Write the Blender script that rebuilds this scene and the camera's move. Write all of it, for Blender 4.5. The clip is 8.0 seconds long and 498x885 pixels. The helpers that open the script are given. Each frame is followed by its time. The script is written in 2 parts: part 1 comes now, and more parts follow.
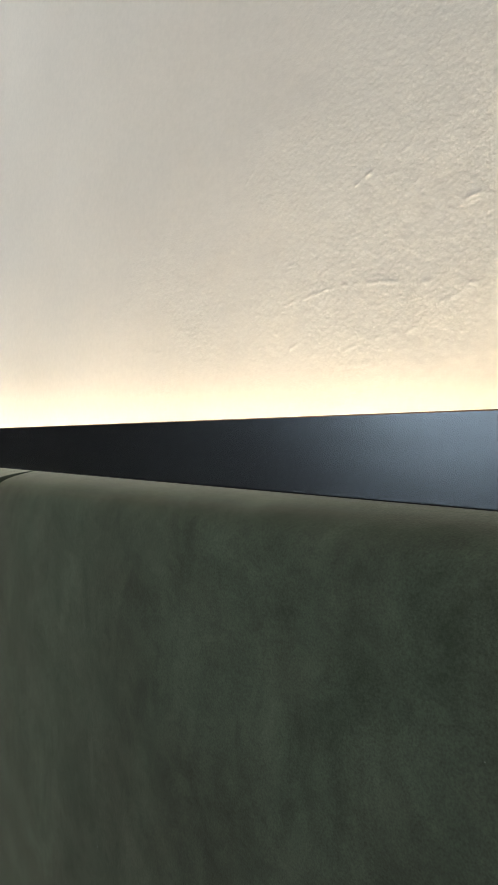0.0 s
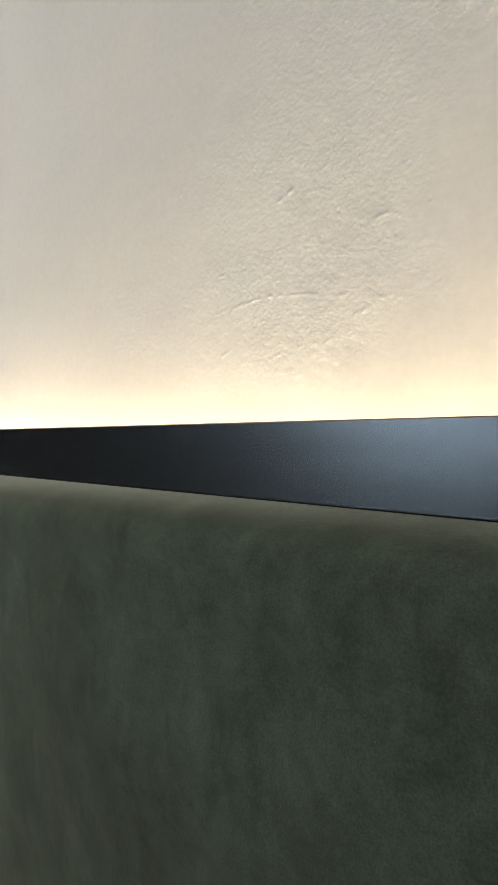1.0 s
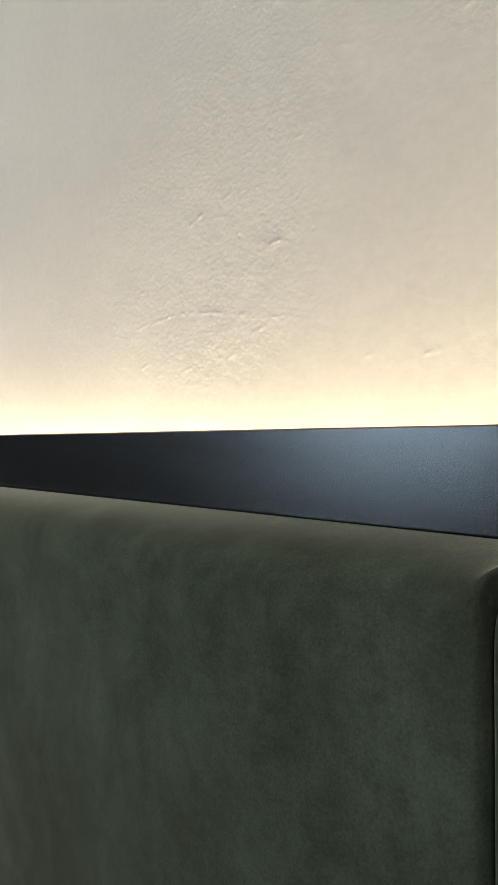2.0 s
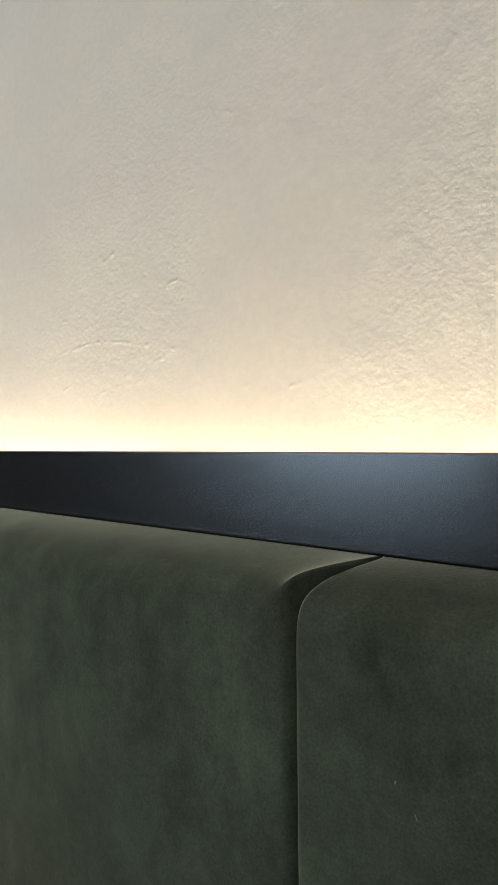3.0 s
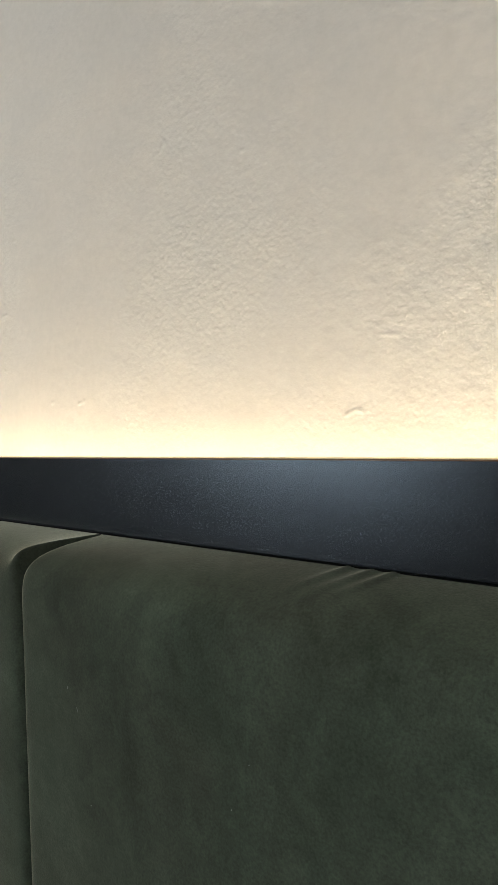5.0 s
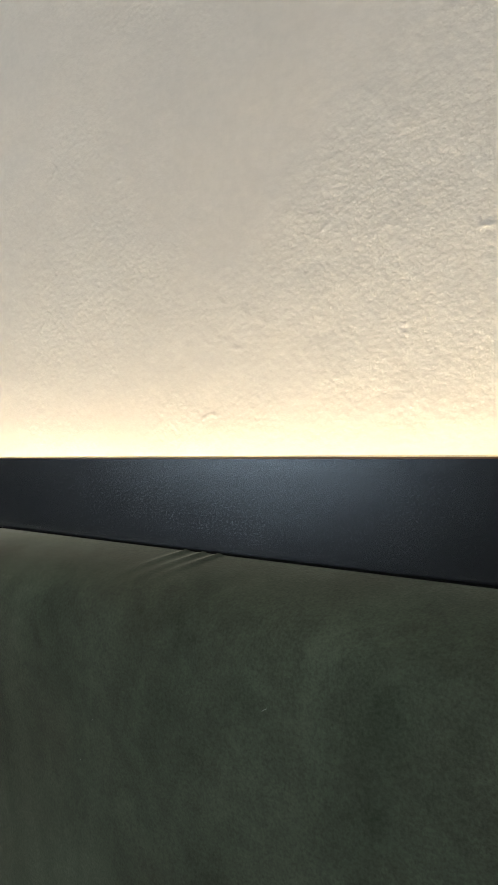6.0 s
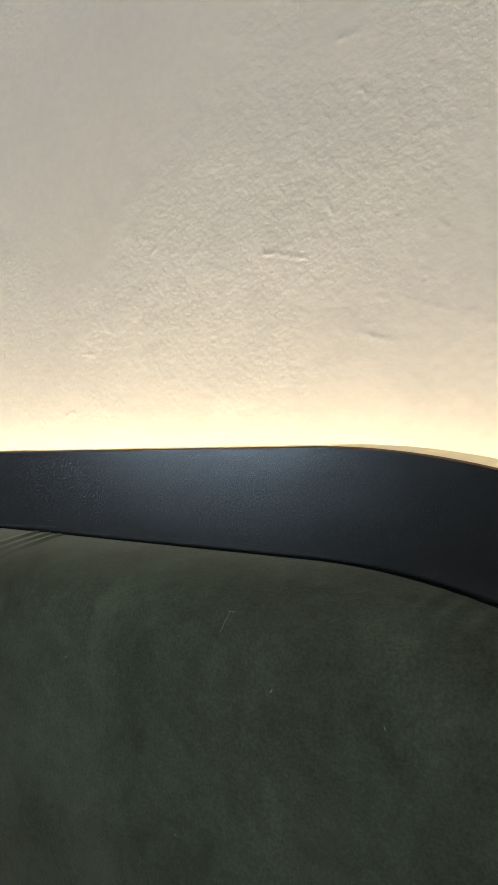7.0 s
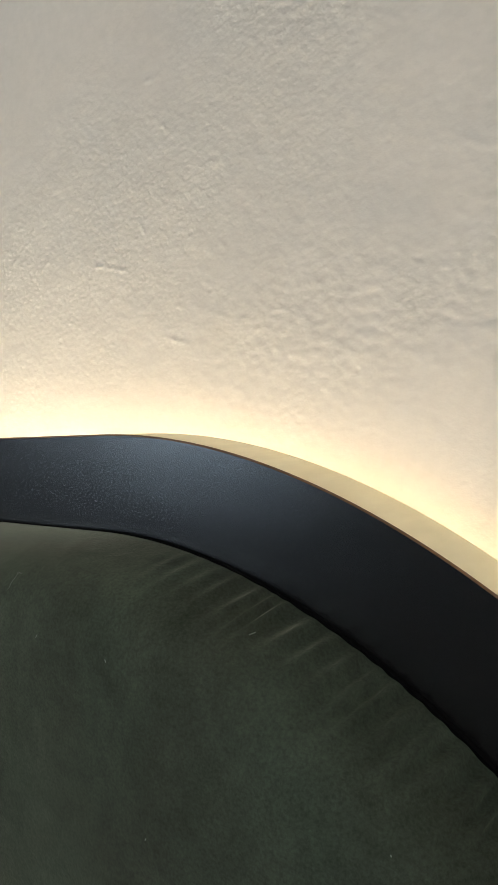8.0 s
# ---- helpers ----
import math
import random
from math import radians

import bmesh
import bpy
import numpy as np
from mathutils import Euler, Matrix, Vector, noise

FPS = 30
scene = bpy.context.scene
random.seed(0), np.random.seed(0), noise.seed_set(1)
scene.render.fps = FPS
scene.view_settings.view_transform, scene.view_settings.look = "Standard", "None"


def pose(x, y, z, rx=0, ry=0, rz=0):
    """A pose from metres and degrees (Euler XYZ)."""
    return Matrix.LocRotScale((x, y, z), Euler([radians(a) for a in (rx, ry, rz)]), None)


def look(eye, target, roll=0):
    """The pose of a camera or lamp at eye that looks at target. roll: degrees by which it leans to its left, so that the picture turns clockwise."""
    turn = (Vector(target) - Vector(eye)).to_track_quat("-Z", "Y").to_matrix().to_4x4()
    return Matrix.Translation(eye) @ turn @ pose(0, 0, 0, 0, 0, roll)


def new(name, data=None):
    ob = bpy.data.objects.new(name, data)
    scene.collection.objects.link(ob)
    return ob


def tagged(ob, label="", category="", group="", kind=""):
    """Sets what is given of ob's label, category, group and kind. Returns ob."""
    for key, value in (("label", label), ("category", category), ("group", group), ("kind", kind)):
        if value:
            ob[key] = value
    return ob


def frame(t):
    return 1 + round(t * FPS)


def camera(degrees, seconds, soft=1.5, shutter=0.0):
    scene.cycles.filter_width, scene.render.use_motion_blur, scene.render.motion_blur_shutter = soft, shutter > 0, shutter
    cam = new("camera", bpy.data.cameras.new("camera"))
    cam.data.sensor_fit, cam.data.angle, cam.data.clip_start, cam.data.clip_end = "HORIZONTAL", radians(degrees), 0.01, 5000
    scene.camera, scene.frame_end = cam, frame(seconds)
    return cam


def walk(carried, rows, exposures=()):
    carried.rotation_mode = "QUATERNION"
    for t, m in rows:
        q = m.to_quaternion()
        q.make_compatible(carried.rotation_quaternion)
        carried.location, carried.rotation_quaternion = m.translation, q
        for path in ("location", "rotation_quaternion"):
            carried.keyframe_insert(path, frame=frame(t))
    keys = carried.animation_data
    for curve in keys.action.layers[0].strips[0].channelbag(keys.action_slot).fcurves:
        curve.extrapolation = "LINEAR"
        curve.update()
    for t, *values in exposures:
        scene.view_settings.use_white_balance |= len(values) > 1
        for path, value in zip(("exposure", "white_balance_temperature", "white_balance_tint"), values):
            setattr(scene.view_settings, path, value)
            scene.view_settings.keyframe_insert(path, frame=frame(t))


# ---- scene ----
cam = camera(42.0, 8.0)
PATH = [
    (0, (-0.013, -0.361, 1.085), (-1.523, 0.951, 1.065), -0.4),
    (0.5, (0.0, -0.356, 1.081), (-1.473, 0.996, 1.07), -0.1),
    (1, (0.029, -0.354, 1.095), (-1.416, 1.028, 1.052), -1.0),
    (1.5, (0.062, -0.341, 1.095), (-1.359, 1.066, 1.067), -0.7),
    (1.7, (0.078, -0.336, 1.095), (-1.341, 1.073, 1.068), -0.7),
    (2.8, (0.174, -0.335, 1.106), (-1.176, 1.14, 1.094), -0.8),
    (3, (0.195, -0.332, 1.108), (-1.155, 1.144, 1.101), -0.7),
    (3.5, (0.255, -0.325, 1.115), (-1.093, 1.152, 1.091), -1.3),
    (4, (0.318, -0.318, 1.12), (-1.022, 1.167, 1.083), -1.7),
    (4.5, (0.37, -0.315, 1.118), (-0.954, 1.183, 1.091), -1.5),
    (5, (0.422, -0.309, 1.117), (-0.894, 1.196, 1.083), -1.8),
    (5.2, (0.435, -0.312, 1.119), (-0.86, 1.212, 1.077), -1.9),
    (6.3, (0.556, -0.3, 1.117), (-0.674, 1.277, 1.064), -2.3),
    (6.5, (0.578, -0.3, 1.119), (-0.629, 1.294, 1.052), -2.4),
    (7, (0.64, -0.296, 1.115), (-0.544, 1.314, 1.048), -2.7),
    (7.5, (0.705, -0.285, 1.112), (-0.471, 1.331, 1.043), -2.6),
    (8, (0.773, -0.272, 1.106), (-0.404, 1.343, 1.03), -2.7),
]
walk(cam, [(t, look(eye, target, roll)) for t, eye, target, roll in PATH])

# ---- world and light ----
world = bpy.data.worlds.new("sky")
world.use_nodes = True
scene.world = world
wn = world.node_tree
sky = wn.nodes.new("ShaderNodeTexSky")
sky.sky_type = "NISHITA"
sky.sun_disc = False
sky.sun_elevation = radians(35)
sky.sun_rotation = radians(150)
wn.links.new(sky.outputs[0], wn.nodes["Background"].inputs[0])
wn.nodes["Background"].inputs[1].default_value = 0.10

WIN_X0, WIN_X1, WIN_Z0, WIN_Z1 = -2.4, -1.1, 0.95, 2.5
ROOM_W, ROOM_E, ROOM_S, ROOM_H = -4.2, 2.7, -2.6, 2.6
WALL_Y = 0.059

daylight = bpy.data.lights.new("window_and_fill_light", "AREA")
daylight.shape = "RECTANGLE"
daylight.size, daylight.size_y = WIN_X1 - WIN_X0, WIN_Z1 - WIN_Z0
daylight.energy = 50
daylight.color = (0.86, 0.94, 1.0)
lamp = new("window_and_fill_light", daylight)
lamp.matrix_world = look(((WIN_X0 + WIN_X1) / 2, ROOM_S - 0.16, (WIN_Z0 + WIN_Z1) / 2),
                         ((WIN_X0 + WIN_X1) / 2, 0, (WIN_Z0 + WIN_Z1) / 2))

# second area light, added as fill from the right; no window known there
FILL_X0, FILL_X1 = 1.4, 2.5
fill_light = daylight.copy()
fill_light.size = FILL_X1 - FILL_X0
fill_light.energy = 22
fill_lamp = new("window_and_fill_light", fill_light)
fill_lamp.matrix_world = look(((FILL_X0 + FILL_X1) / 2, ROOM_S - 0.16, (WIN_Z0 + WIN_Z1) / 2),
                           ((FILL_X0 + FILL_X1) / 2, 0, (WIN_Z0 + WIN_Z1) / 2))


# ---- materials ----
def material(name, color, rough, metal=0.0):
    m = bpy.data.materials.new(name)
    m.use_nodes = True
    b = m.node_tree.nodes["Principled BSDF"]
    b.inputs["Base Color"].default_value = (*color, 1)
    b.inputs["Roughness"].default_value = rough
    b.inputs["Metallic"].default_value = metal
    return m, m.node_tree, b


def coords(nt, scale=(1, 1, 1)):
    tc = nt.nodes.new("ShaderNodeTexCoord")
    mp = nt.nodes.new("ShaderNodeMapping")
    mp.inputs["Scale"].default_value = scale
    nt.links.new(tc.outputs["Object"], mp.inputs["Vector"])
    return mp.outputs["Vector"]


def noise_node(nt, vec, scale, detail=4.0, rough=0.55, distort=0.0):
    n = nt.nodes.new("ShaderNodeTexNoise")
    n.inputs["Scale"].default_value = scale
    n.inputs["Detail"].default_value = detail
    n.inputs["Roughness"].default_value = rough
    n.inputs["Distortion"].default_value = distort
    nt.links.new(vec, n.inputs["Vector"])
    return n.outputs["Fac"]


def ramp(nt, fac, p0, c0, p1, c1):
    r = nt.nodes.new("ShaderNodeValToRGB")
    r.color_ramp.elements[0].position, r.color_ramp.elements[0].color = p0, (*c0, 1)
    r.color_ramp.elements[1].position, r.color_ramp.elements[1].color = p1, (*c1, 1)
    nt.links.new(fac, r.inputs["Fac"])
    return r.outputs["Color"]


def mix(nt, mode, fac, a, b):
    n = nt.nodes.new("ShaderNodeMix")
    n.data_type, n.blend_type = "RGBA", mode
    if isinstance(fac, float):
        n.inputs[0].default_value = fac
    else:
        nt.links.new(fac, n.inputs[0])
    nt.links.new(a, n.inputs[6])
    nt.links.new(b, n.inputs[7])
    return n.outputs[2]


def bump(nt, height, strength, distance, normal=None):
    n = nt.nodes.new("ShaderNodeBump")
    n.inputs["Strength"].default_value = strength
    n.inputs["Distance"].default_value = distance
    nt.links.new(height, n.inputs["Height"])
    if normal:
        nt.links.new(normal, n.inputs["Normal"])
    return n.outputs["Normal"]


def plaster_material():
    m, nt, b = material("painted_plaster", (0.71, 0.665, 0.59), 0.82)
    b.inputs["Diffuse Roughness"].default_value = 1.0
    v = coords(nt)
    broad = ramp(nt, noise_node(nt, v, 3.5, 3), 0.3, (0.69, 0.632, 0.558), 0.7, (0.735, 0.676, 0.60))
    fine = ramp(nt, noise_node(nt, v, 160, 3), 0.3, (0.95, 0.95, 0.95), 0.7, (1, 1, 1))
    nt.links.new(mix(nt, "MULTIPLY", 1.0, broad, fine), b.inputs["Base Color"])
    # roller stipple, stronger in some patches than in others
    patch = ramp(nt, noise_node(nt, v, 7.0, 2), 0.38, (0.3, 0.3, 0.3), 0.62, (1, 1, 1))
    stipple = noise_node(nt, v, 240, 2.5, 0.55, 0.1)
    grain = mix(nt, "MULTIPLY", 1.0, ramp(nt, stipple, 0.25, (0, 0, 0), 0.75, (1, 1, 1)), patch)
    n1 = bump(nt, noise_node(nt, coords(nt, (1, 1, 1.5)), 80, 3, 0.5, 0.15), 0.10, 0.0012)
    n2 = bump(nt, grain, 0.17, 0.0008, n1)
    nt.links.new(n2, b.inputs["Normal"])
    return m


def velvet_material():
    m, nt, b = material("green_velvet", (0.03, 0.037, 0.027), 0.88)
    v = coords(nt)
    nap = noise_node(nt, coords(nt, (1, 1, 0.6)), 16, 6, 0.62, 0.8)
    pile = noise_node(nt, v, 700, 2, 0.6)
    speckle = noise_node(nt, v, 620, 4, 0.75)
    base = ramp(nt, nap, 0.3, (0.034, 0.043, 0.0305), 0.72, (0.061, 0.074, 0.053))
    base = mix(nt, "MULTIPLY", 1.0, base, ramp(nt, speckle, 0.3, (0.7, 0.7, 0.7), 0.70, (1.3, 1.3, 1.3)))
    crush = noise_node(nt, v, 48, 4, 0.6, 1.2)
    base = mix(nt, "MULTIPLY", 1.0, base, ramp(nt, crush, 0.32, (0.86, 0.86, 0.86), 0.7, (1.12, 1.12, 1.12)))
    # broad brushed patches, a little browner where the pile lies the other way
    patch = noise_node(nt, coords(nt, (1, 1, 0.8)), 9, 4, 0.55, 0.6)
    base = mix(nt, "MULTIPLY", 1.0, base, ramp(nt, patch, 0.35, (0.90, 0.83, 0.82), 0.65, (1.10, 1.10, 1.07)))
    nt.links.new(base, b.inputs["Base Color"])
    b.inputs["Specular IOR Level"].default_value = 0.03
    b.inputs["Sheen Weight"].default_value = 0.85
    b.inputs["Sheen Roughness"].default_value = 0.3
    b.inputs["Sheen Tint"].default_value = (0.86, 0.79, 0.60, 1)
    n1 = bump(nt, nap, 0.2, 0.002)
    n2 = bump(nt, mix(nt, "ADD", 1.0, ramp(nt, pile, 0.2, (0, 0, 0), 0.8, (1, 1, 1)),
                      ramp(nt, speckle, 0.2, (0, 0, 0), 0.8, (1, 1, 1))), 0.16, 0.0005, n1)
    nt.links.new(n2, b.inputs["Normal"])
    return m


def laminate_material():
    m, nt, b = material("dark_laminate", (0.007, 0.006, 0.0055), 0.265)
    streak = noise_node(nt, coords(nt, (0.12, 1, 1)), 75, 3, 0.5)
    nt.links.new(ramp(nt, streak, 0.0, (0.005, 0.0044, 0.0038), 1.0, (0.0095, 0.0082, 0.0074)), b.inputs["Base Color"])
    sheet = noise_node(nt, coords(nt, (0.1, 1, 1)), 40, 1, 0.4)
    nt.links.new(ramp(nt, sheet, 0.0, (0.62, 0.62, 0.62), 1.0, (1.0, 1.0, 1.0)), b.inputs["Specular IOR Level"])
    # blue put into the specular colour, imitating bluer daylight in the reflection
    b.inputs["Specular Tint"].default_value = (0.70, 0.85, 1.0, 1)
    return m


def edge_material():
    m, nt, b = material("pale_board_edge", (0.62, 0.50, 0.33), 0.5)
    g = noise_node(nt, coords(nt, (1, 0.2, 1)), 120, 4)
    nt.links.new(ramp(nt, g, 0.3, (0.78, 0.70, 0.46), 0.7, (0.85, 0.77, 0.52)), b.inputs["Base Color"])
    return m


def plain_material(name, c, rough, spread=0.1, scale=6.0):
    m, nt, b = material(name, c, rough)
    f = noise_node(nt, coords(nt), scale, 5)
    lo, hi = [k * (1 - spread) for k in c], [min(1, k * (1 + spread)) for k in c]
    nt.links.new(ramp(nt, f, 0.3, lo, 0.7, hi), b.inputs["Base Color"])
    return m


M_PLASTER = plaster_material()
M_VELVET = velvet_material()
M_LAMINATE = laminate_material()
M_EDGE = edge_material()
M_CORE = plain_material("brown_laminate_core", (0.115, 0.047, 0.014), 0.45, 0.2, 90)
M_PAINT = plain_material("matt_wall_paint", (0.66, 0.64, 0.60), 0.85, 0.05)
# unseen west wall, darkened so the laminate reflects dark at its far end
M_REFLECT_DARK = plain_material("reflected_dark", (0.018, 0.015, 0.013), 0.8, 0.08)
# unseen south wall, darkened to dim its reflection in the laminate
M_TAUPE = plain_material("taupe_darkened_wall", (0.16, 0.15, 0.135), 0.8, 0.06)
M_CEIL = plain_material("white_ceiling_paint", (0.78, 0.77, 0.74), 0.9, 0.03)
# unseen floor, made dark to cut light bounced up onto the pads
M_FLOOR = plain_material("darkened_floor", (0.09, 0.062, 0.04), 0.45, 0.25, 14)
M_FRAME = plain_material("white_window_paint", (0.75, 0.75, 0.74), 0.4, 0.03)
# near-black for the added sheet that imitates shade round the pads
M_SHADE = plain_material("shade_black", (0.004, 0.004, 0.004), 0.95, 0.1, 200)
M_SHADE.node_tree.nodes["Principled BSDF"].inputs["Specular IOR Level"].default_value = 0.03
M_ALU = material("brushed_aluminium", (0.6, 0.6, 0.6), 0.35, 1.0)[0]
M_LINT = plain_material("pale_lint", (0.18, 0.19, 0.165), 0.9, 0.1, 200)
M_GLASS, _gt, _gb = material("window_glass", (1, 1, 1), 0.0)
_gb.inputs["Transmission Weight"].default_value = 1.0
M_LED, _lt, _lb = material("led_diffuser", (0.8, 0.75, 0.6), 0.5)
_lb.inputs["Emission Color"].default_value = (1.0, 0.84, 0.605, 1)
_lb.inputs["Emission Strength"].default_value = 360.0


from mathutils.bvhtree import BVHTree


# ---- helpers of this scene ----
def link_mesh(name, verts, faces, mat, parent=None, smooth=False, label=""):
    me = bpy.data.meshes.new(name)
    me.from_pydata(verts, [], faces)
    bm = bmesh.new()
    bm.from_mesh(me)
    if len(bm.verts) < 120000:
        bmesh.ops.recalc_face_normals(bm, faces=bm.faces)
    bm.to_mesh(me)
    bm.free()
    for mt in (mat if isinstance(mat, (list, tuple)) else [mat]):
        me.materials.append(mt)
    if smooth:
        me.polygons.foreach_set("use_smooth", [True] * len(me.polygons))
    ob = new(name, me)
    if parent:
        ob.parent = parent
    return tagged(ob, label)


def box_data(lo, hi):
    v = [(x, y, z) for x in (lo[0], hi[0]) for y in (lo[1], hi[1]) for z in (lo[2], hi[2])]
    f = [(0, 1, 3, 2), (4, 6, 7, 5), (0, 4, 5, 1), (2, 3, 7, 6), (0, 2, 6, 4), (1, 5, 7, 3)]
    return v, f


def boxes(name, spans, mat, parent=None, label="", bevel=0.0):
    verts, faces = [], []
    for lo, hi in spans:
        v, f = box_data(lo, hi)
        faces += [tuple(i + len(verts) for i in q) for q in f]
        verts += v
    ob = link_mesh(name, verts, faces, mat, parent, label=label)
    if bevel:
        md = ob.modifiers.new("bevel", "BEVEL")
        md.width, md.segments = bevel, 2
    return ob


def smooth_noise(x, z, cell, seed):
    """Smooth lattice noise, -1 to 1, on numpy arrays."""
    lat = np.random.default_rng(seed).uniform(-1, 1, (256, 256))
    u, w = x / cell + 100.3, z / cell + 57.7
    i, j = np.floor(u).astype(int), np.floor(w).astype(int)
    a, b = u - i, w - j
    a, b = a * a * (3 - 2 * a), b * b * (3 - 2 * b)
    i0, i1, j0, j1 = i % 256, (i + 1) % 256, j % 256, (j + 1) % 256
    return (lat[i0, j0] * (1 - a) + lat[i1, j0] * a) * (1 - b) + (lat[i0, j1] * (1 - a) + lat[i1, j1] * a) * b


# ---- the plastered wall behind the headboard ----
def axis(lo, hi, fine_lo, fine_hi, fine, coarse, far):
    """Grid lines: fine inside, coarse around, far apart at the ends."""
    a = np.arange(fine_lo, fine_hi, fine)
    left = np.arange(fine_lo - coarse, max(lo, fine_lo - 1.0), -coarse)[::-1]
    right = np.arange(a[-1] + coarse, min(hi, fine_hi + 0.62), coarse)
    ends_l = np.arange(lo, left[0] - far * 0.5, far) if left[0] - lo > far else np.array([lo])
    ends_r = np.arange(hi, right[-1] + far * 0.5, -far)[::-1] if hi - right[-1] > far else np.array([hi])
    return np.unique(np.concatenate([ends_l, left, a, right, ends_r]).round(5))


def plaster_wall():
    xs = axis(ROOM_W, ROOM_E, -0.50, 0.80, 0.00125, 0.007, 0.2)
    zs = axis(0.0, ROOM_H, 1.09, 1.40, 0.00125, 0.007, 0.2)
    X, Z = np.meshgrid(xs, zs, indexing="ij")
    H = 0.0004 * smooth_noise(X, Z, 0.11, 1) + 0.0001 * smooth_noise(X, Z, 0.034, 2)
    rough = 0.45 + 0.4 * smooth_noise(X, Z, 0.10, 3)
    for cx, cz, cr in ((-0.33, 1.19, 0.09), (-0.05, 1.21, 0.06), (0.26, 1.20, 0.08), (0.48, 1.20, 0.07), (0.64, 1.27, 0.10)):
        rough = rough + 0.5 * np.exp(-((X - cx) ** 2 + (Z - cz) ** 2) / cr ** 2)
    rough = 0.62 * np.clip(rough, 0.2, 1.5)
    H += rough * (0.00006 * smooth_noise(X, Z, 0.0105, 4) + 0.00006 * smooth_noise(X, Z, 0.0062, 5))
    # coarse pebbled paint towards the end of the headboard
    H += np.clip((X - 0.42) / 0.14, 0, 1) * (0.5 + 0.5 * smooth_noise(X, Z, 0.06, 12)) * (
        0.000075 * smooth_noise(X * 0.8, Z, 0.0036, 10) + 0.00007 * smooth_noise(X * 0.8, Z, 0.0026, 11))

    def ridge(h, w, *pts):
        """A trowel ridge (or, with h below 0, a scratch) along the points."""
        for (x0, z0), (x1, z1) in zip(pts, pts[1:]):
            m = (X > min(x0, x1) - 0.012) & (X < max(x0, x1) + 0.012) & (Z > min(z0, z1) - 0.012) & (Z < max(z0, z1) + 0.012)
            px, pz = X[m], Z[m]
            dx, dz = x1 - x0, z1 - z0
            s = np.clip(((px - x0) * dx + (pz - z0) * dz) / (dx * dx + dz * dz), 0, 1)
            off = 0.0012 * smooth_noise(px, pz, 0.009, 9)
            d = (np.hypot(px - x0 - s * dx, pz - z0 - s * dz) + off) * 2.6
            local = 0.32 * h * np.exp(-(d / w) ** 2) * np.clip(0.55 + 1.0 * smooth_noise(px, pz, 0.0065, 8), 0, 1.3)
            H[m] = np.where(np.abs(local) > np.abs(H[m]) * 0.4, H[m] * 0.8 + local, H[m])

    def dent(x, z, h=-0.00028, w=0.0012):
        m = (np.abs(X - x) < 0.02) & (np.abs(Z - z) < 0.02)
        d2 = (X[m] - x) ** 2 + (Z[m] - z) ** 2
        H[m] += h * np.exp(-d2 / w ** 2) - 0.2 * h * np.exp(-((np.sqrt(d2) - 2.0 * w) / (0.8 * w)) ** 2)

    ridge(0.0006, 0.0026, (-0.445, 1.205), (-0.381, 1.212), (-0.333, 1.207), (-0.290, 1.199), (-0.244, 1.190))
    ridge(0.0005, 0.0028, (-0.409, 1.150), (-0.375, 1.157), (-0.345, 1.162), (-0.300, 1.167))
    ridge(0.0007, 0.0030, (-0.326, 1.299), (-0.305, 1.308))
    ridge(0.0007, 0.0030, (-0.366, 1.289), (-0.345, 1.297))
    ridge(0.0009, 0.0030, (-0.262, 1.252), (-0.250, 1.254), (-0.238, 1.250))
    ridge(0.0005, 0.0026, (-0.347, 1.172), (-0.330, 1.184), (-0.316, 1.192))
    ridge(0.0004, 0.0026, (-0.502, 1.137), (-0.465, 1.154), (-0.429, 1.168))
    dent(-0.295, 1.267), dent(-0.242, 1.237), dent(-0.214, 1.255)
    ridge(0.0009, 0.0026, (-0.113, 1.238), (-0.116, 1.226), (-0.115, 1.211))
    ridge(0.0008, 0.0024, (-0.119, 1.149), (-0.110, 1.151))
    dent(0.010, 1.266), dent(0.070, 1.246)
    ridge(0.0005, 0.0024, (0.190, 1.184), (0.207, 1.177), (0.229, 1.174))
    ridge(0.0011, 0.0022, (0.187, 1.126), (0.194, 1.129), (0.200, 1.128))
    ridge(0.0006, 0.0026, (0.270, 1.160), (0.280, 1.158), (0.292, 1.157))
    ridge(0.0007, 0.0024, (0.298, 1.244), (0.311, 1.252), (0.321, 1.256))
    ridge(0.0008, 0.0024, (0.398, 1.223), (0.412, 1.221), (0.426, 1.216), (0.437, 1.218))
    ridge(0.0005, 0.0024, (0.465, 1.164), (0.473, 1.161), (0.487, 1.157))
    ridge(0.0008, 0.0030, (0.443, 1.252), (0.452, 1.234))
    ridge(0.0007, 0.0030, (0.511, 1.224), (0.520, 1.215))
    ridge(0.0008, 0.0026, (0.503, 1.169), (0.507, 1.156))
    dent(0.506, 1.190), dent(0.284, 1.220), dent(0.352, 1.173), dent(0.609, 1.130, -0.0002)
    ridge(-0.0011, 0.0022, (0.642, 1.188), (0.648, 1.184))
    ridge(0.0009, 0.0026, (0.641, 1.162), (0.640, 1.144))
    more = np.random.default_rng(21)
    for _ in range(34):
        x, z, a, n = more.uniform(-0.7, 0.8), more.uniform(1.13, 1.42), more.normal(0, 0.5), more.uniform(0.006, 0.022)
        ridge(more.uniform(0.0003, 0.0007), 0.003, (x, z), (x + n * math.cos(a), z + n * math.sin(a)))
    for _ in range(16):
        dent(more.uniform(-0.6, 0.8), more.uniform(1.13, 1.42), -more.uniform(0.0001, 0.0002))

    nx, nz = len(xs), len(zs)
    V = np.stack([X, WALL_Y - H, Z], -1).reshape(-1, 3)
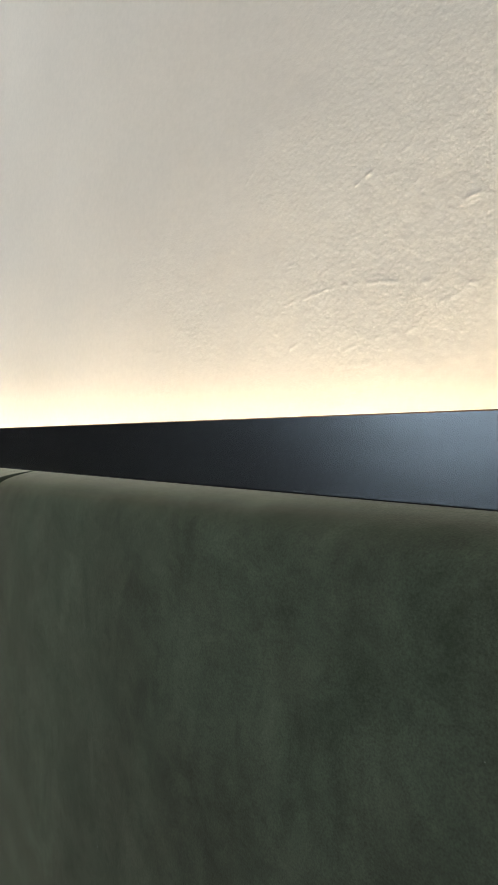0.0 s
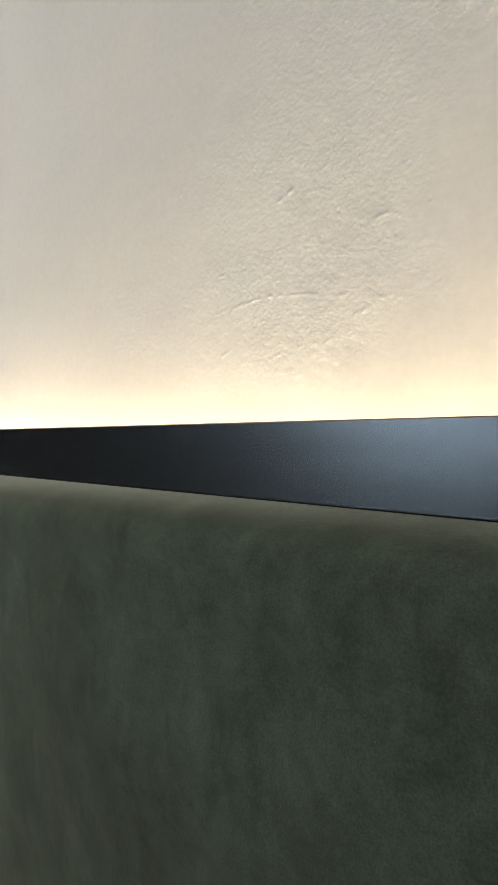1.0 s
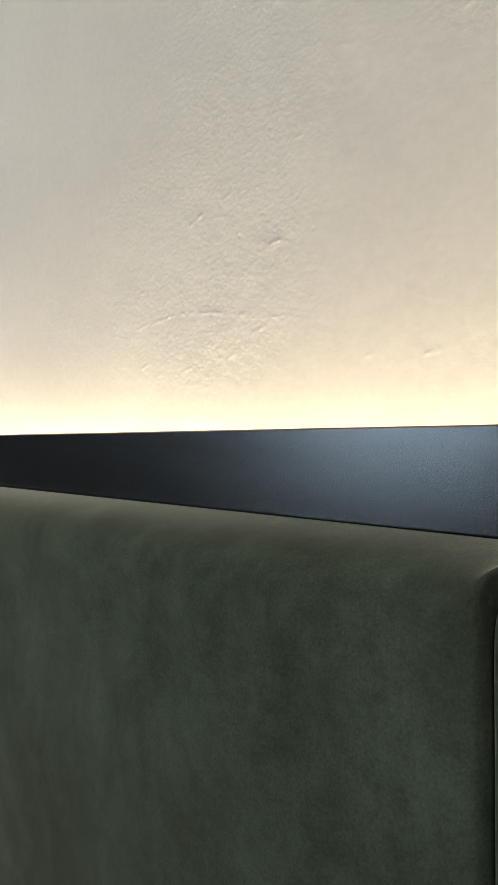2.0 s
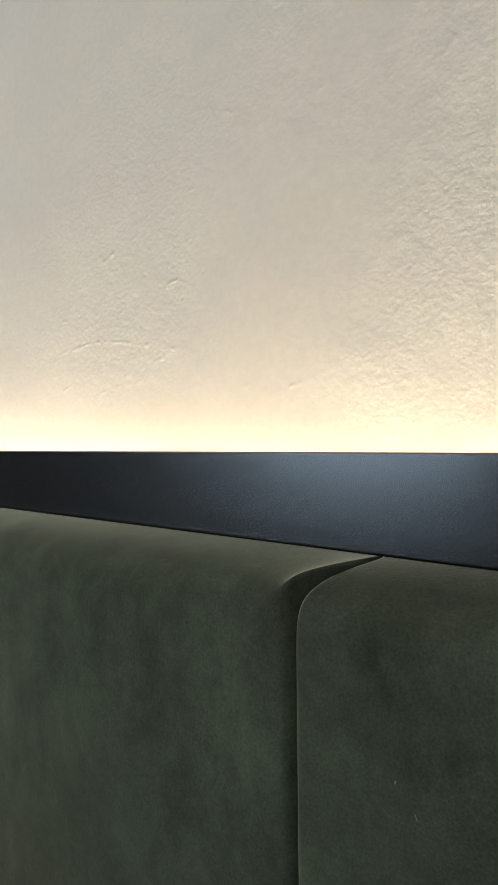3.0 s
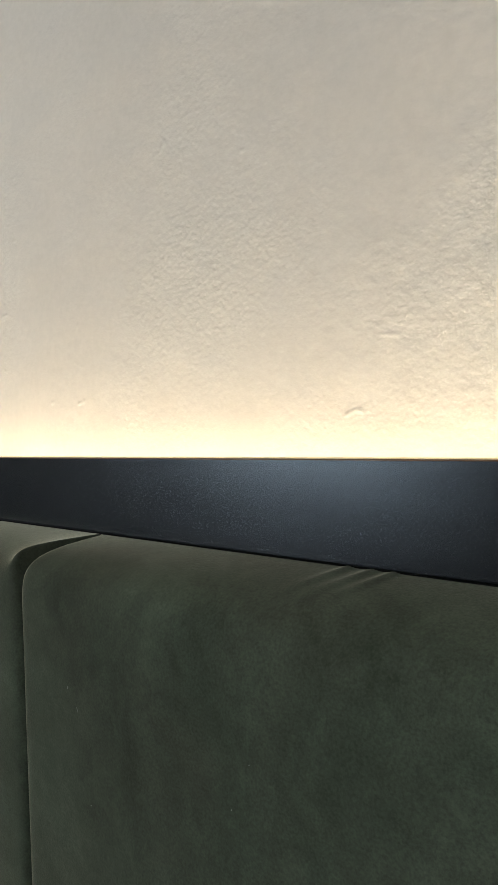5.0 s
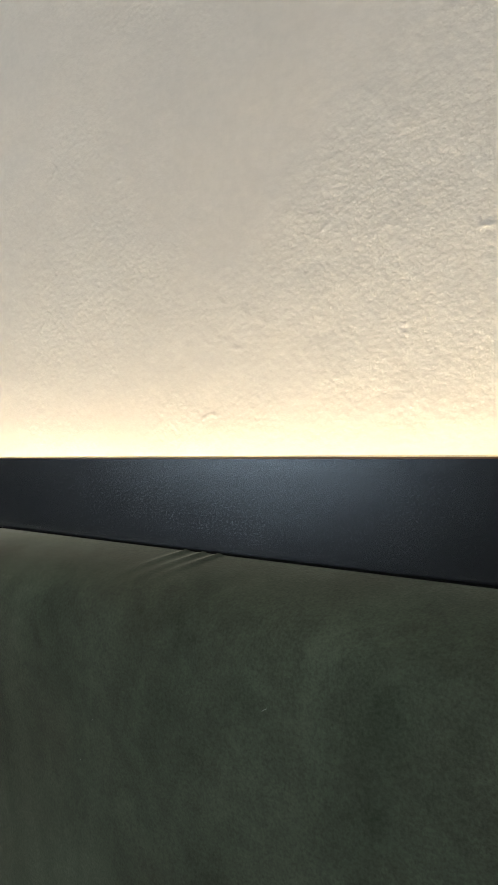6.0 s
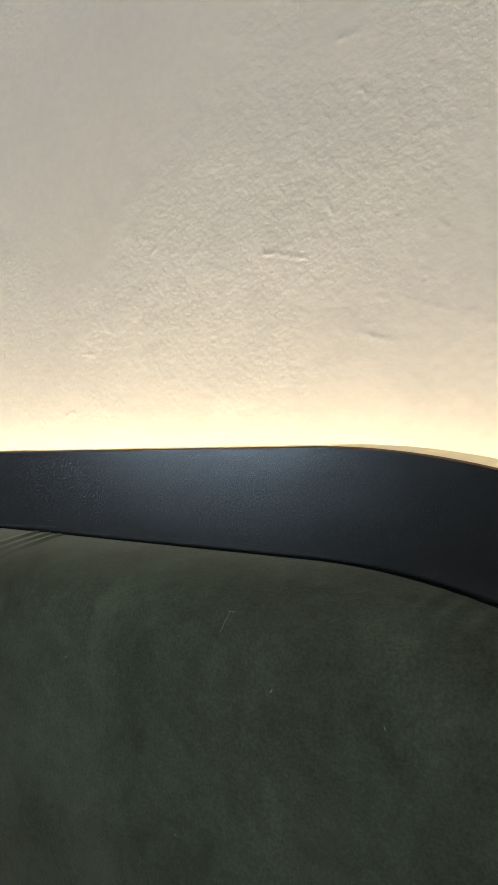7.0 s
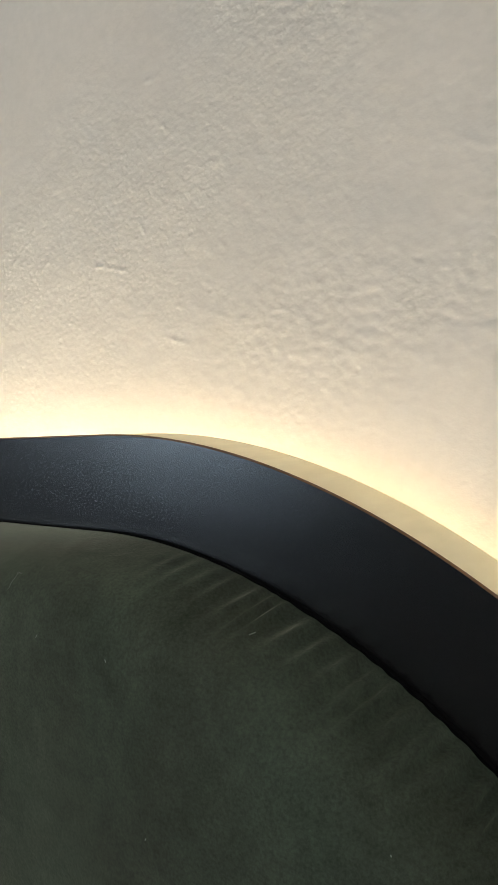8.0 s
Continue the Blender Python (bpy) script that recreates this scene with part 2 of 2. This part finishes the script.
    k = (np.arange(nx - 1)[:, None] * nz + np.arange(nz - 1)[None, :]).ravel()
    F = np.stack([k, k + nz, k + nz + 1, k + 1], -1)
    bv, bf = box_data((ROOM_W, WALL_Y + 0.006, 0), (ROOM_E, WALL_Y + 0.2, ROOM_H))
    base = len(V)
    ob = link_mesh("wall_north", V.tolist() + bv, F.tolist() + [tuple(base + i for i in q) for q in bf], M_PLASTER, smooth=True)
    return tagged(ob, "off-white hand-plastered wall with trowel ridges and stipple", kind="structure")


plaster_wall()

# ---- the rest of the room shell ----
T = 0.2
tagged(boxes("floor", [((ROOM_W - T, ROOM_S - T, -0.12), (ROOM_E + T, WALL_Y + T, 0))], M_FLOOR), "unseen floor, darkened to cut bounced light", kind="structure")
tagged(boxes("ceiling", [((ROOM_W - T, ROOM_S - T, ROOM_H), (ROOM_E + T, WALL_Y + T, ROOM_H + 0.15))], M_CEIL), "plain white ceiling", kind="structure")
tagged(boxes("wall_west", [((ROOM_W - T, ROOM_S - T, 0), (ROOM_W, WALL_Y + T, ROOM_H))], M_REFLECT_DARK), "unseen wall, darkened for the laminate reflection", kind="structure")
tagged(boxes("wall_east", [((ROOM_E, ROOM_S - T, 0), (ROOM_E + T, WALL_Y + T, ROOM_H))], M_PAINT), "plain light painted wall", kind="structure")
tagged(boxes("wall_south", [((ROOM_W, ROOM_S - T, 0), (WIN_X0, ROOM_S, ROOM_H)), ((WIN_X1, ROOM_S - T, 0), (FILL_X0, ROOM_S, ROOM_H)),
                            ((FILL_X1, ROOM_S - T, 0), (ROOM_E, ROOM_S, ROOM_H)),
                            ((WIN_X0, ROOM_S - T, 0), (WIN_X1, ROOM_S, WIN_Z0)), ((WIN_X0, ROOM_S - T, WIN_Z1), (WIN_X1, ROOM_S, ROOM_H)),
                            ((FILL_X0, ROOM_S - T, 0), (FILL_X1, ROOM_S, WIN_Z0)), ((FILL_X0, ROOM_S - T, WIN_Z1), (FILL_X1, ROOM_S, ROOM_H))],
             M_TAUPE), "unseen wall, darkened for reflections, with one window and one added fill opening", kind="structure")

# ---- headboard ----
X0, X1, TOP, RAD = -1.749, 0.882, 1.10, 0.42
BAND, THICK = 0.060, 0.041


def outline(x0, x1, z0, z1, rl, rr, d=0.0, step=0.004):
    """Points round a panel with rounded upper corners, inset by d; the count does not depend on d."""
    pts = []

    def line(a, b, n):
        pts.extend([(a[0] + (b[0] - a[0]) * i / n, a[1] + (b[1] - a[1]) * i / n) for i in range(n)])

    def arc(cx, cz, r, a0, a1, n):
        pts.extend([(cx + r * math.cos(a0 + (a1 - a0) * i / n), cz + r * math.sin(a0 + (a1 - a0) * i / n)) for i in range(n)])

    nb, ns = max(4, int((x1 - x0) / 0.03)), max(4, int((z1 - z0) / 0.0025))
    nt = max(4, int((x1 - x0 - rl - rr) / step))
    line((x0 + d, z0 + d), (x1 - d, z0 + d), nb)
    line((x1 - d, z0 + d), (x1 - d, z1 - max(rr, d)), ns)
    if rr:
        arc(x1 - rr, z1 - rr, rr - d, 0, math.pi / 2, int(rr * 1.571 / step))
    line((x1 - max(rr, d), z1 - d), (x0 + max(rl, d), z1 - d), nt)
    if rl:
        arc(x0 + rl, z1 - rl, rl - d, math.pi / 2, math.pi, int(rl * 1.571 / step))
    line((x0 + d, z1 - max(rl, d)), (x0 + d, z0 + d), ns)
    return pts


def slab(name, layers, mats, parent, label=""):
    """A slab from layers (y, inset, material of the rim towards the next layer), capped at both ends."""
    verts, faces, which = [], [], []
    for k, (y, d, mt) in enumerate(layers):
        ring = outline(X0, X1, 0.0, TOP, RAD, RAD, d, 0.008)
        n = len(ring)
        verts += [(x, y, z if d == 0 or z > 0.5 else max(0.0, z - d)) for x, z in ring]
        if k:
            for i in range(n):
                j = (i + 1) % n
                faces.append(((k - 1) * n + i, (k - 1) * n + j, k * n + j, k * n + i))
                which.append(layers[k - 1][2])
    faces.append(tuple(range(n)))
    which.append(0)
    faces.append(tuple(range(len(verts) - n, len(verts)))[::-1])
    which.append(layers[-1][2])
    ob = link_mesh(name, verts, faces, mats, parent, label=label)
    ob.data.polygons.foreach_set("material_index", which)
    return ob


headboard = tagged(new("headboard"), "wide green velvet headboard with dark rounded backlit surround on the wall", "headboard")
slab("front_panel", [(0.0, 0.09, 0), (0.0, 0.0009, 1), (0.0005, 0.0002, 1), (0.0010, 0.0, 1), (0.0012, 0.0, 1)], [M_LAMINATE, M_CORE], headboard,
     "satin near-black laminate sheet with a brown core edge")
slab("board", [(0.0014, 0.09, 0), (0.0014, 0.0004, 0), (0.004, 0.0004, 0), (THICK, 0.0013, 0)], [M_EDGE], headboard, "thick pale board with a beige edge")


def led_run(name, y0, y1, d0, d1, mat, parent, label=""):
    """A bar of rectangular section that follows the board's upper edge, between insets d0 and d1."""
    def run(d):
        ring = outline(X0, X1, 0.0, TOP, RAD, RAD, d, 0.008)
        keep = [p for p in ring if p[1] > 0.45]
        return keep
    a, b = run(d0), run(d1)
    n = min(len(a), len(b))
    a, b = a[:n], b[:n]
    verts = [(x, y0, z) for x, z in a] + [(x, y1, z) for x, z in a] + [(x, y1, z) for x, z in b] + [(x, y0, z) for x, z in b]
    faces = []
    for s in range(4):
        q = (s + 1) % 4
        faces += [(s * n + i, s * n + i + 1, q * n + i + 1, q * n + i) for i in range(n - 1)]
    faces += [(0, n, 2 * n, 3 * n), (n - 1, 2 * n - 1, 3 * n - 1, 4 * n - 1)]
    return link_mesh(name, verts, faces, mat, parent, label=label)


led_channel = led_run("led_channel", THICK + 0.0003, THICK + 0.0115, 0.1220, 0.1335, M_ALU, headboard, "aluminium light channel")
led_run("led_strip", THICK + 0.0015, THICK + 0.0105, 0.1200, 0.1218, M_LED, led_channel, "glowing warm white light strip")

# ---- padded velvet panels ----
DEPTH, PAD_TOP, PAD_RAD, PAD_Z0 = 0.066, TOP - BAND, RAD - BAND, 0.12


skins = []


def pad(x0, x1, rl, rr, seam_l, seam_r, lean_l, lean_r, fold, seed, label):
    """One padded panel: rings from its outline inwards, pushed out by rounded shoulders; seam_l and seam_r: how hard each side is drawn in; lean_l and lean_r: how far it leans; fold: 1 where the top cloth is folded sharply over the far side."""
    insets = [0.0022, 0.0, 0.0, 0.0003, 0.0007, 0.0012, 0.0018, 0.0026, 0.0036, 0.0048, 0.0062, 0.008, 0.010, 0.0125, 0.0155, 0.019,
              0.023, 0.028, 0.034, 0.041, 0.05, 0.062, 0.08, 0.10, 0.125, 0.155, 0.19, 0.23, 0.27, 0.31, 0.34]
    verts, faces = [], []
    for k, d in enumerate(insets):
        P = np.array(outline(x0, x1, PAD_Z0, PAD_TOP, rl, rr, d, 0.0022))
        n = len(P)
        x, z = P[:, 0].copy(), P[:, 1].copy()
        dt = PAD_TOP - z
        cr, cl = x1 - rr, x0 + rl
        if rr:
            on = (x > cr) & (z > PAD_TOP - rr)
            dt = np.where(on, rr - np.hypot(x - cr, z - PAD_TOP + rr), dt)
            ang = np.where(on, np.degrees(np.arctan2(x - cr, z - PAD_TOP + rr)), 0.0)
        else:
            ang = np.zeros(n)
        if rl:
            on_l = (x < cl) & (z > PAD_TOP - rl)
            dt = np.where(on_l, rl - np.hypot(x - cl, z - PAD_TOP + rl), dt)
        dl = np.where((z > PAD_TOP - rl), 9.0, x - x0) if rl else x - x0
        dr = np.where((z > PAD_TOP - rr), 9.0, x1 - x) if rr else x1 - x
        dt, dl, dr, db = [np.maximum(q, 0) for q in (dt, dl, dr, z - PAD_Z0)]
        kt = 0.0060 + 0.0005 * smooth_noise(x, z * 0, 0.05, seed)
        if not rr:
            kt = kt + 0.0035 * (1 - np.exp(-dr / 0.05)) - 0.0046 * fold * np.exp(-dr / 0.028)
        else:
            kt = kt + 0.0004 + 0.0045 * (1 - np.exp(-dl / 0.05))
        F = (1 - np.exp(-dt / kt)) * (1 - np.exp(-dl / seam_l)) * (1 - np.exp(-dr / (seam_r * (1 - 0.9 * fold * np.exp(-dt / 0.013))))) * (1 - np.exp(-db / 0.006))
        lip = 0.0 if k == 0 else 0.0045
        y = -(lip + (DEPTH - lip) * F) if k else np.zeros(n) - 0.0034
        if k:
            bulge = 0.0016 * smooth_noise(x, z, 0.16, seed + 1) + 0.0007 * smooth_noise(x, z, 0.045, seed + 2)
            y = y - bulge * F * (1 - np.exp(-np.minimum(dt, np.minimum(dl, dr)) / 0.03))
            # pleats where the cloth is gathered round the bend, and two tucks before it
            s = np.radians(ang) * rr
            g = np.clip((ang - 9) / 14, 0, 1)
            ph = 2 * math.pi * (s / 0.0118 + dt / 0.03) + 3.6 * smooth_noise(s, s * 0, 0.016, seed + 3)
            amp = (1 + ang / 200) * (0.0012 + 0.0024 * (0.5 + 0.5 * smooth_noise(s, s * 0, 0.026, seed + 4))) * g
            wave = (2.0 * (0.5 + 0.5 * np.sin(ph)) ** 1.3 - 0.95) * amp * (0.2 + 0.8 * np.clip(dt / 0.003, 0, 1)) * np.exp(-(dt / 0.0095) ** 1.5)
            if rr:
                for tx in (0.228, 0.243, 0.256):
                    c = (x - tx) + dt * 0.9 + y * -0.35
                    wave = wave + 0.0013 * np.exp(-(c / 0.0028) ** 2) * np.exp(-dt / 0.008) * (dl < 0.4)
            y = y - wave * 0.5
            if rr:
                ox, oz = np.sin(np.radians(ang)), np.cos(np.radians(ang))
                x, z = x + ox * wave * 0.9, z + oz * wave * 0.9
            # the sides lean a little, as the pads press on one another
            x = x + lean_l * y * np.exp(-dl / 0.05) + lean_r * y * np.exp(-dr / 0.05)
            # the top cloth is folded over the side and stands a little proud of it
            if fold:
                x = x + 0.0022 * np.exp(-(dt / 0.0045) ** 2) * np.exp(-dr / 0.004) * np.clip(-y / 0.05, 0, 1)
        verts += np.stack([x, y, z], -1).tolist()
        if k and k != 2:
            o = (k - 1) * n
            faces += [(o + i, o + (i + 1) % n, o + n + (i + 1) % n, o + n + i) for i in range(n)]
    faces.append(tuple(range(len(verts) - n, len(verts))))
    skins.append(BVHTree.FromPolygons(verts, faces))
    return link_mesh("padded_panel", verts, faces, M_VELVET, headboard, smooth=True, label=label)


def shade_line(thick, proud):
    """An added thin black sheet that stands in for the shadow gap; it shows as a dark line round the pads."""
    ring = outline(-1.689, 0.822, PAD_Z0, PAD_TOP, PAD_RAD, PAD_RAD, -proud, 0.006)
    n = len(ring)
    verts = [(x, -0.0003, z) for x, z in ring] + [(x, -thick, z) for x, z in ring]
    faces = [(i, (i + 1) % n, n + (i + 1) % n, n + i) for i in range(n)] + [tuple(range(n)), tuple(range(n, 2 * n))[::-1]]
    return link_mesh("shade_line", verts, faces, M_SHADE, headboard, label="thin black sheet standing in for the shadow gap round the pads")


shade_line(0.003, 0.0005)
pad(-1.689, -0.8678, PAD_RAD, 0, 0.004, 0.0012, 0.0, 0.12, 0, 31, "green velvet padded panel with a rounded corner")
pad(-0.8662, -0.0012, 0, 0, 0.001, 0.0024, 0.12, 0.30, 1, 41, "green velvet padded panel")
pad(0.0012, 0.822, 0, PAD_RAD, 0.0023, 0.004, 0.50, 0.0, 0, 51, "green velvet padded panel, pleated round its curved corner")


# ---- window behind the camera, and an added one for fill light ----
def window_unit(name, x0, x1, label):
    win = tagged(new(name), label, kind="structure")
    win.location = (x0, ROOM_S - 0.1, WIN_Z0)
    ww, wh = x1 - x0, WIN_Z1 - WIN_Z0
    boxes("window_frame", [((0, -0.03, 0), (0.06, 0.03, wh)), ((ww - 0.06, -0.03, 0), (ww, 0.03, wh)),
                           ((0.06, -0.03, 0), (ww - 0.06, 0.03, 0.06)), ((0.06, -0.03, wh - 0.06), (ww - 0.06, 0.03, wh)),
                           ((ww / 2 - 0.03, -0.028, 0.06), (ww / 2 + 0.03, 0.028, wh - 0.06))], M_FRAME, win, bevel=0.004)
    boxes("window_sill", [((-0.05, 0.04, -0.03), (ww + 0.05, 0.18, -0.003))], M_FRAME, win, bevel=0.006)
    for a, b in ((0.06, ww / 2 - 0.03), (ww / 2 + 0.03, ww - 0.06)):
        pane = boxes("pane", [((a, -0.004, 0.06), (b, 0.004, wh - 0.06))], M_GLASS, win)
        pane.visible_shadow = False


window_unit("window_1", WIN_X0, WIN_X1, "unseen white-framed window assumed in the opposite wall")
# added opening, only there for the fill light
window_unit("fill_window", FILL_X0, FILL_X1, "unseen white-framed window assumed in the opposite wall")


# ---- lint on the velvet ----
def lint():
    """Loose fibres and dust flecks lying on the pads."""
    pick = np.random.default_rng(77)
    spots = [(0.4445, 1.0185, 0.009, 1.5), (0.446, 1.0235, 0.006, 0.15), (0.476, 0.995, 0.002, 0.8), (0.596, 1.006, 0.0012, 0.3), (0.258, 1.0392, 0.0012, 0.1), (0.333, 0.985, 0.004, 0.4)]
    spots += [(pick.uniform(-0.75, 0.72), pick.uniform(0.62, 1.0), pick.choice([0.0007, 0.0012, 0.003]) * pick.uniform(0.6, 1.5),
               pick.uniform(-1.5, 1.5)) for _ in range(30)]
    verts, faces = [], []
    for x, z, size, turn in spots:
        skin = skins[2] if x > -0.015 else skins[1]
        path = []
        n = 5 if size > 0.002 else 2
        for i in range(n):
            a = turn + 0.35 * math.sin(i * 1.7 + x * 40)
            q = (i / (n - 1) - 0.5) * size
            px, pz = x + q * math.cos(a), z + q * math.sin(a)
            place, normal, _, _ = skin.ray_cast(Vector((px, -0.3, pz)), Vector((0, 1, 0)))
            if place is None:
                path = []
                break
            path.append(place + Vector((0, -0.00025, 0)))
        rad = 0.00013 if n == 5 else 0.00022
        for i, p in enumerate(path):
            b = len(verts)
            r = rad * (0.4 if i in (0, n - 1) and n == 5 else 1.0)
            side = Vector((-math.sin(turn), 0, math.cos(turn)))
            verts += [tuple(p + side * r), tuple(p + Vector((0, -r, 0))), tuple(p - side * r), tuple(p + Vector((0, r, 0)))]
            if i:
                faces += [(b - 4 + k, b - 4 + (k + 1) % 4, b + (k + 1) % 4, b + k) for k in range(4)]
        if path:
            b = len(verts)
            faces += [(b - 4, b - 3, b - 2, b - 1), (b - 4 * n, b - 4 * n + 3, b - 4 * n + 2, b - 4 * n + 1)]
    return tagged(link_mesh("lint", verts, faces, M_LINT), "sparse pale lint fibres on green velvet", "lint", kind="stuff")


lint()
